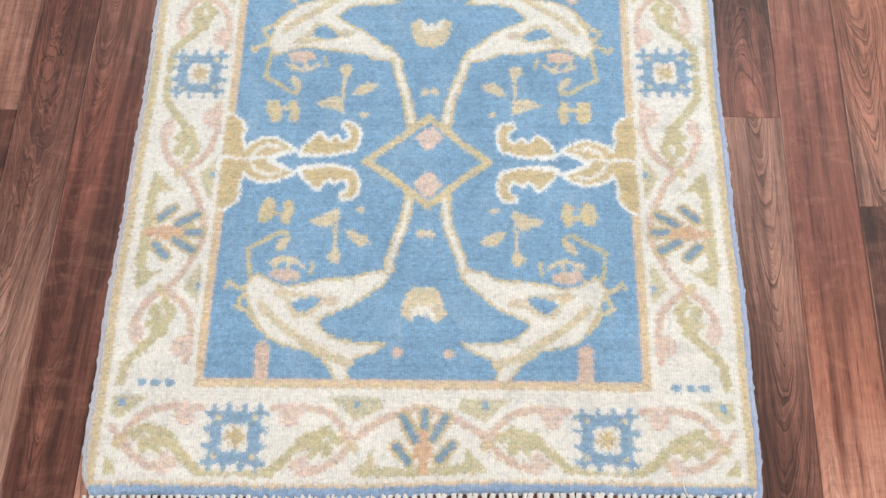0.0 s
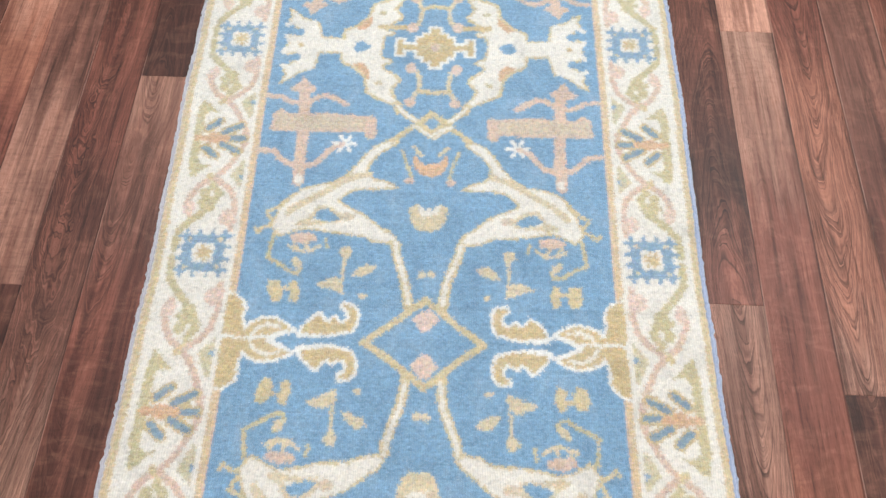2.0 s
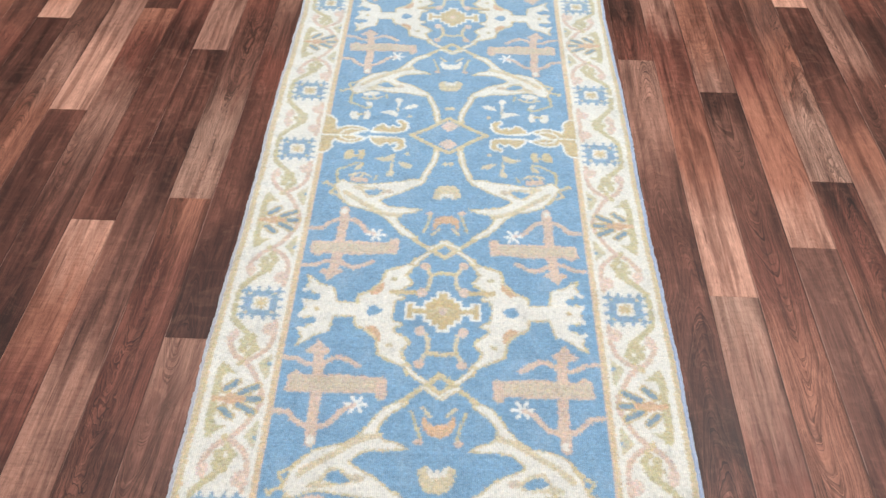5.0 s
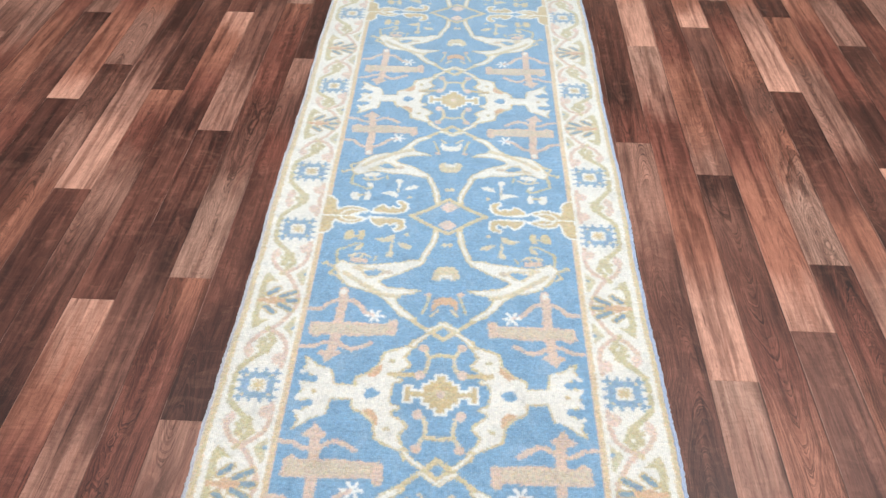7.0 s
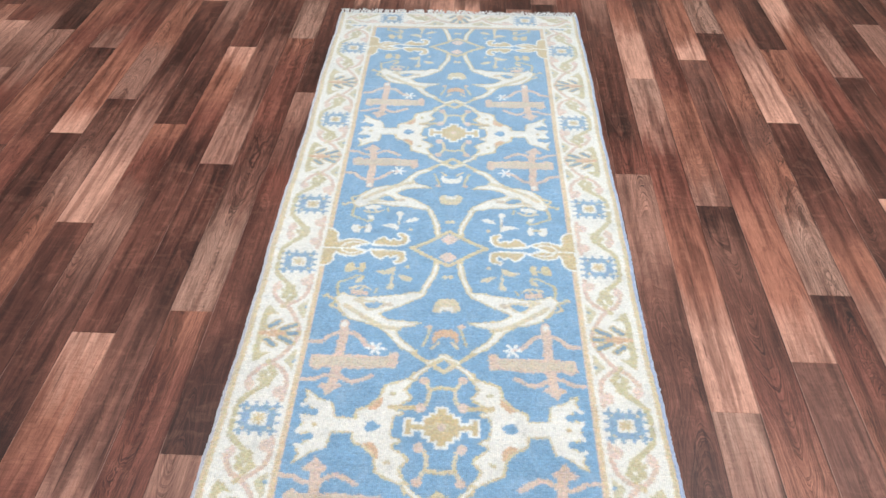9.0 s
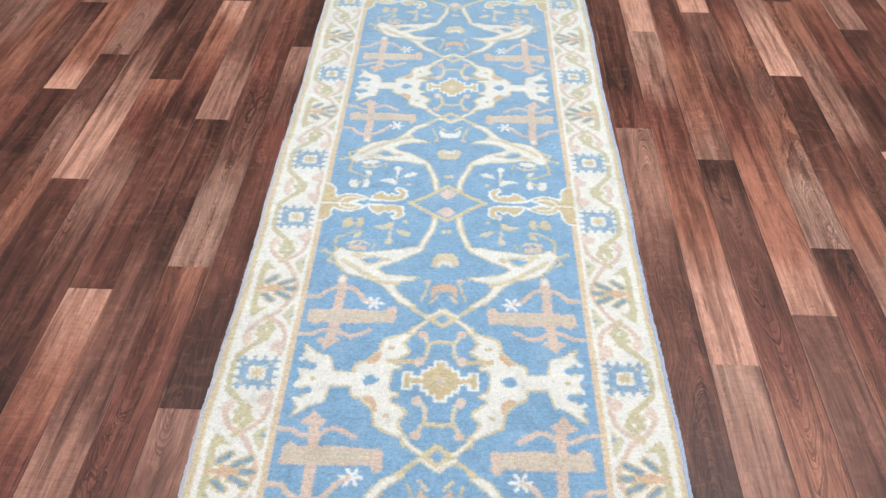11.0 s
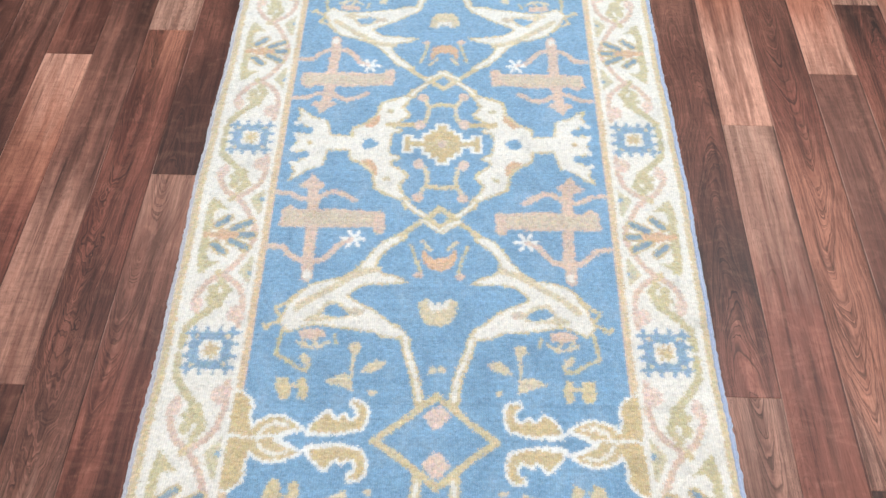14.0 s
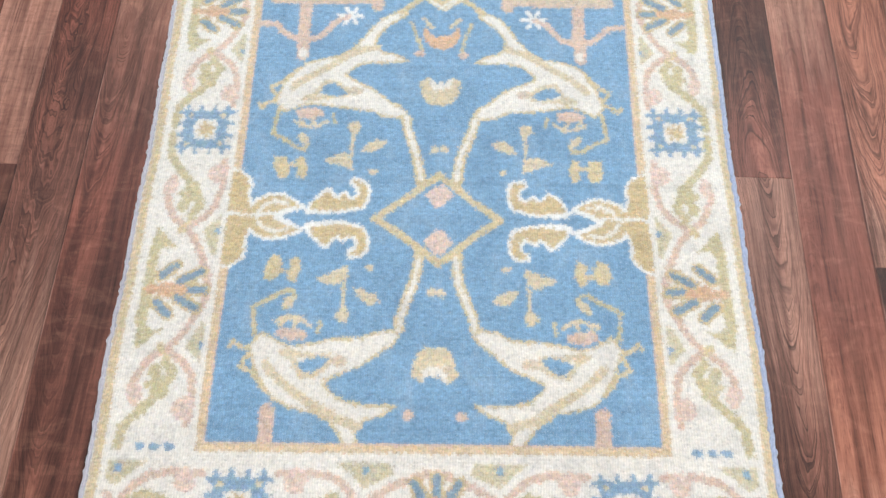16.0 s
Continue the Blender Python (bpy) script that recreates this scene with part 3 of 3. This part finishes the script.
# guard stripes, from the outside in
STR = NAMES.index
for lo, hi, colour in ((-0.005, 0.010, "stripe"), (0.003, 0.006, "gold"), (0.010, 0.017, "cream")):
    ring = MAIN & (edge_d >= lo + 0.005) & (edge_d < hi + 0.005)
    dye[ring], owner[ring] = STR(colour), 1
inner_d = np.maximum(a_u - 0.2620, np.maximum(0.119 - VG, VG - 2.585))
ring = MAIN & (inner_d < 0.012)
dye[ring], owner[ring] = STR("stripe"), 1
ring = MAIN & (inner_d < 0.004)
dye[ring], owner[ring] = STR("rose"), 1
ring = MAIN & (inner_d >= 0.012) & (inner_d < 0.019)
dye[ring], owner[ring] = STR("cream"), 1
ring = edge_v < 0.011
dye[ring], owner[ring] = STR("edge"), 1

for side in (-1, 1):
    for i, m in enumerate(MEDALLIONS):
        quarter(DIAMONDS[i], m, side, (i, i, 0))
        quarter(DIAMONDS[i + 1], m, side, (i + 1, i, 1))
    quarter(DIAMONDS[0], DIAMONDS[0] - 0.522, side, (0, -1, 2))
    quarter(DIAMONDS[2], DIAMONDS[2] + 0.500, side, (2, 9, 3))

for i, m in enumerate(MEDALLIONS):
    medallion(m, i)

# single knots stray over the outlines
rs = np.random.RandomState(4)
dj, di = rs.randint(-1, 2, dye.shape), rs.randint(-1, 2, dye.shape)
stay = rs.rand(*dye.shape) < 0.70
dj[stay], di[stay] = 0, 0
jj = np.clip(np.arange(NV)[:, None] + dj, 0, NV - 1)
ii = np.clip(np.arange(NU)[None, :] + di, 0, NU - 1)
same = FIELD == FIELD[jj, ii]
dye = np.where(same, dye[jj, ii], dye)

# ---- rug ----
RUG = pose(0.0, 0.45, 0.0, 0, 0, 0.86) @ pose(0.003, -0.372, 0.0)
rug = new("runner_rug")
rug.matrix_world = RUG
tagged(rug, "sky-blue and ivory hand-knotted wool runner rug lying on the floor", "rug")

table = np.array([(*lin(DYES[n]), 1.0) for n in NAMES], dtype=np.float32)
knots = rs.randn(NV, NU, 1)
calm = np.where(np.isin(dye, [NAMES.index("cream"), NAMES.index("white")]), 0.55, 1.0)[..., None]
tone = (1.0 + calm * (0.050 * (knots + np.roll(knots, 1, 1)) + 0.03 * rs.randn(NV, 1, 1))).astype(np.float32)
colours = table[dye]
# the dyed motifs are flecked: single knots lean to ochre, rose or grey
fleck = rs.randn(NV, NU, 1) * np.array([0.07, 0.02, -0.09]) + rs.randn(NV, NU, 1) * np.array([0.05, -0.03, 0.02])
plain = np.isin(dye, [NAMES.index(n) for n in ("blue", "cream", "white", "edge")])[..., None]
colours[..., :3] *= np.where(plain, 1.0 + 0.25 * fleck, 1.0 + 0.85 * fleck)
# the pile mingles at the outlines
pad = np.pad(colours, ((1, 1), (1, 1), (0, 0)), mode="edge")
near_mean = sum(pad[j:j + NV, i:i + NU] for j in range(3) for i in range(3)) / 9
colours = 0.5 * colours + 0.5 * near_mean
colours[..., :3] = np.clip(colours[..., :3] * tone, 0, 0.95)
edge_wave = 0.0022 * np.sin(vv * 9.0) + 0.0008 * np.sin(vv * 31.0 + 1.0) + 0.0005 * rs.randn(NV)
su = UG + (UG / 0.3915) ** 3 * edge_wave[:, None]
tuck = 0.011 * np.exp(-(vv - V0) / 0.014)
su = su + (np.clip(-UG, 0, 1) / 0.3916) ** 10 * tuck[:, None] - (np.clip(UG, 0, 1) / 0.3916) ** 10 * 0.35 * tuck[:, None]
end_wave = 0.002 * np.sin(uu * 14) + 0.0008 * rs.randn(NU)
NEAR_SKEW, END_SKEW = 0.008, 0.016
sv = VG + UG * (NEAR_SKEW * np.clip(1 - VG / 0.3, 0, 1) + END_SKEW * np.clip(1 - (VG - V0) / 0.06, 0, 1)) + np.where(VG < 0.06, end_wave[None, :], 0) + np.where(VG > 2.66, end_wave[None, ::-1], 0)
rim = np.clip(np.minimum(0.3915 - np.abs(UG), np.minimum(VG - V0, vv[-1] - VG)) / 0.010, 0, 1)
sz = 0.0035 + 0.0075 * np.sqrt(rim) + 0.0004 * rs.randn(NV, NU)
sz += 0.0008 * np.sin(UG * 11 + VG * 5) * rim
turned = (dye != np.roll(dye, 1, 0)) | (dye != np.roll(dye, 1, 1))
sz -= 0.0004 * turned
su = su + 0.0004 * rs.randn(NV, NU)
sv = sv + 0.0004 * rs.randn(NV, NU)
coords = np.stack([su, sv, sz], -1).reshape(-1, 3).astype(np.float32)
flat_colours = colours.reshape(-1, 4)
cells = owner[:-1, :-1]
base_index = (np.arange(NV - 1)[:, None] * NU + np.arange(NU - 1)[None, :])


def pile(who):
    pick = base_index[cells == who]
    if len(pick) == 0:
        return
    quads = np.stack([pick, pick + 1, pick + NU + 1, pick + NU], -1)
    used, local = np.unique(quads, return_inverse=True)
    local = local.reshape(-1, 4)
    me = bpy.data.meshes.new(OWNERS[who])
    me.vertices.add(len(used))
    me.vertices.foreach_set("co", coords[used].ravel())
    me.loops.add(local.size)
    me.loops.foreach_set("vertex_index", local.ravel().astype(np.int32))
    me.polygons.add(len(local))
    me.polygons.foreach_set("loop_start", np.arange(0, local.size, 4, dtype=np.int32))
    me.polygons.foreach_set("use_smooth", np.ones(len(local), dtype=bool))
    at = me.attributes.new("dye", "FLOAT_COLOR", "FACE")
    at.data.foreach_set("color", flat_colours[pick].ravel())
    me.update(calc_edges=True)
    me.materials.append(WOOL)
    ob = new(OWNERS[who], me)
    ob.parent = rug
    tagged(ob, PILE_LABELS.get(OWNERS[who], ""))


PILE_LABELS = {"field": "sky-blue wool field", "border": "ivory border with olive and pink vines",
               "medallion": "gold cross medallion outlined in white", "arabesque": "ivory winged arabesque",
               "bracket_motif": "ivory bracket beside the medallion", "diamond_motif": "open gold diamond with stems",
               "leaf_motif": "gold leaves outlined in white", "cross_motif": "dusty pink branching cross",
               "flower_motif": "small beige flower", "rosette": "blue toothed rosette", "palmette": "blue and gold fan palmette"}
for who in range(len(OWNERS)):
    pile(who)

bm = bmesh.new()
box(bm, -0.389, 0.389, V0 + 0.012, 2.712, 0.0004, 0.0036)
part("backing", bm, BACK, rug, "pale cotton backing")


def selvedge(side):
    """Overcast cord along one long side, lumpy from its wrapping."""
    bm = bmesh.new()
    rows = []
    n = 540
    for k in range(n + 1):
        v = V0 + 0.002 + (2.711 - V0) * k / n
        j = min(int((v - V0) / STEP), NV - 1)
        r = (0.0041 if side > 0 else 0.0032) + 0.0002 * math.sin(k * 2.4) + random.uniform(-0.0007, 0.0007)
        u = side * (0.3925 - (1.0 if side < 0 else 0.35) * tuck[j] + edge_wave[j] * 0.9 + random.uniform(-0.0005, 0.0005))
        rows.append([bm.verts.new((u + r * math.cos(a), v, max(0.0003, 0.0048 + r * math.sin(a)))) for a in (math.pi * 2 * i / 8 for i in range(8))])
    for a, b in zip(rows, rows[1:]):
        for i in range(8):
            f = bm.faces.new((a[i], a[(i + 1) % 8], b[(i + 1) % 8], b[i]))
            f.smooth = True
    bm.faces.new(rows[0])
    bm.faces.new(rows[-1])
    bmesh.ops.recalc_face_normals(bm, faces=bm.faces)
    part("selvedge", bm, EDGE_WOOL[side], rug, "pale blue overcast wool edge")


selvedge(-1)
selvedge(1)


def tassel_mesh(seed, length):
    """A few cotton strands, knotted at the rug's edge and frayed at the tip."""
    rng = random.Random(seed)
    bm = bmesh.new()
    for s in range(4):
        x, y, z = rng.uniform(-0.0012, 0.0012), 0.0, 0.0045
        lean = rng.uniform(-0.25, 0.25)
        last = None
        for k in range(6):
            t = k / 5
            r = 0.0021 * (1.2 - 0.7 * t)
            cx = x + lean * length * t * t + 0.0006 * math.sin(6 * t + s)
            cz = max(r * 0.8, z * (1 - t) ** 1.5 + 0.001)
            ring = [bm.verts.new((cx + r * math.cos(a), y - length * t, cz + r * math.sin(a))) for a in (0.4, 2.0, 3.5, 5.1)]
            if last:
                for i in range(4):
                    bm.faces.new((last[i], last[(i + 1) % 4], ring[(i + 1) % 4], ring[i])).smooth = True
            last = ring
        bm.faces.new(last)
    bmesh.ops.recalc_face_normals(bm, faces=bm.faces)
    return mesh_of("tassel", bm, COTTON)


TASSELS = [tassel_mesh(k, ln) for k, ln in enumerate((0.036, 0.044, 0.032, 0.040, 0.047))]
for far in (0, 1):
    for k in range(86):
        u = -0.386 + 0.772 * k / 85 + random.uniform(-0.0012, 0.0012)
        ob = new("tassel", random.choice(TASSELS))
        ob.parent = rug
        v = 2.711 if far else V0 + 0.003 + (NEAR_SKEW + END_SKEW) * u
        ob.matrix_local = pose(u, v, 0, 0, 0, (180 if far else 0) + random.uniform(-14, 14))

bm = bmesh.new()
last = None
for k in range(27):
    t = k / 26
    a = 0.6 + 4.6 * t
    cx, cy = 0.309 + 0.0085 * math.cos(a) + 0.012 * t * t, 0.010 + 0.014 * math.sin(a) - 0.016 * t
    ring = [bm.verts.new((cx + 0.0007 * math.cos(b), cy + 0.0007 * math.sin(b) * 0.5, 0.0128 + 0.0007 * math.sin(b))) for b in (0, 1.57, 3.14, 4.71)]
    if last:
        for i in range(4):
            bm.faces.new((last[i], last[(i + 1) % 4], ring[(i + 1) % 4], ring[i])).smooth = True
    last = ring
bmesh.ops.recalc_face_normals(bm, faces=bm.faces)
part("loose_thread", bm, COTTON, rug, "curled loose white thread")

# ---- floor strips ----
SEAM = 0.474


def seam(k):
    return SEAM + (0.0885 if k > 0 else 0.0866) * k


def strip_mesh(width):
    bm = bmesh.new()
    verts = box(bm, 0.00003, width - 0.00003, 0.00003, 0.99997, -0.008, 0.0)
    top = [e for e in bm.edges if all(v.co.z > -0.001 for v in e.verts)]
    bmesh.ops.bevel(bm, geom=top, offset=0.0004, segments=1, affect="EDGES")
    return mesh_of("strip", bm, WOOD)


RIGHT, LEFT = strip_mesh(0.0885), strip_mesh(0.0866)
BOARD = 1.285
# each lane repeats one print: a joint, the tones from that joint onwards, and how strongly its arches show
LANES = {
    -22: (1.05, "gbmmrgb", 0.4), -21: (0.036, "ddmrrbb", 0.8), -20: (0.62, "roorodd", 0.3), -19: (1.196, "brrrmgd", 0.5),
    -18: (0.685, "loormdd", 0.2), -17: (0.875, "bboobgd", 0.8), -16: (0.297, "llbgddm", 0.2), -15: (0.747, "ddmgbro", 0.7),
    -14: (1.228, "mmmdrol", 0.15), -13: (0.558, "bbggdmd", 0.4), -12: (0.015, "ppgmrro", 1.0), -11: (0.944, "ddmmrgb", 0.7),
    -1: (0.570, "rdmmgbb", 0.9), 0: (1.087, "llorrbp", 0.25), 1: (0.443, "boormgd", 0.9), 2: (1.220, "loormgg", 0.3),
    3: (0.133, "ppogord", 1.0), 4: (0.848, "llbomdm", 0.25), 5: (0.025, "ddmbboo", 0.8), 6: (0.497, "ddrroll", 0.3),
    7: (1.130, "bbgrrmd", 0.6), 8: (0.75, "mrrdmob", 0.5), 9: (0.235, "ddmrrbb", 0.5),
}
far_bm = bmesh.new()
rng = random.Random(11)
for k in range(-40, 29):
    x = seam(k)
    if x < X0 - 0.1 or x > X1:
        continue
    width = seam(k + 1) - x
    joint, tones, arch = LANES.get(k, (rng.uniform(0, BOARD), "".join(rng.choices("ddmmrogbl", k=STOPS)), 0.5))
    a = joint - 3 * BOARD
    while a < Y1:
        b = min(a + BOARD, Y1)
        low = max(a, Y0)
        if b - low > 0.02:
            if -1.75 < x < 1.75 and b > -0.15 and low < 3.6 and abs(x) < 0.75 + 0.36 * max(b, 0.2):
                ob = new("strip", RIGHT if k >= 0 else LEFT)
                ob.parent = floor
                ob.matrix_local = Matrix.LocRotScale((x, low, 0.0), None, (1, b - low, 1))
                for n, tone in enumerate(tones):
                    shift = rng.uniform(0.93, 1.07)
                    ob["tone_%d" % n] = [c * shift for c in lin(TONES[tone])]
                ob["arch"] = arch
            else:
                box(far_bm, x, x + width, low, b, -0.008, 0.0)
        a += BOARD
rest = part("floor_strips", far_bm, WOOD_FAR, floor)
tagged(rest, kind="stuff")
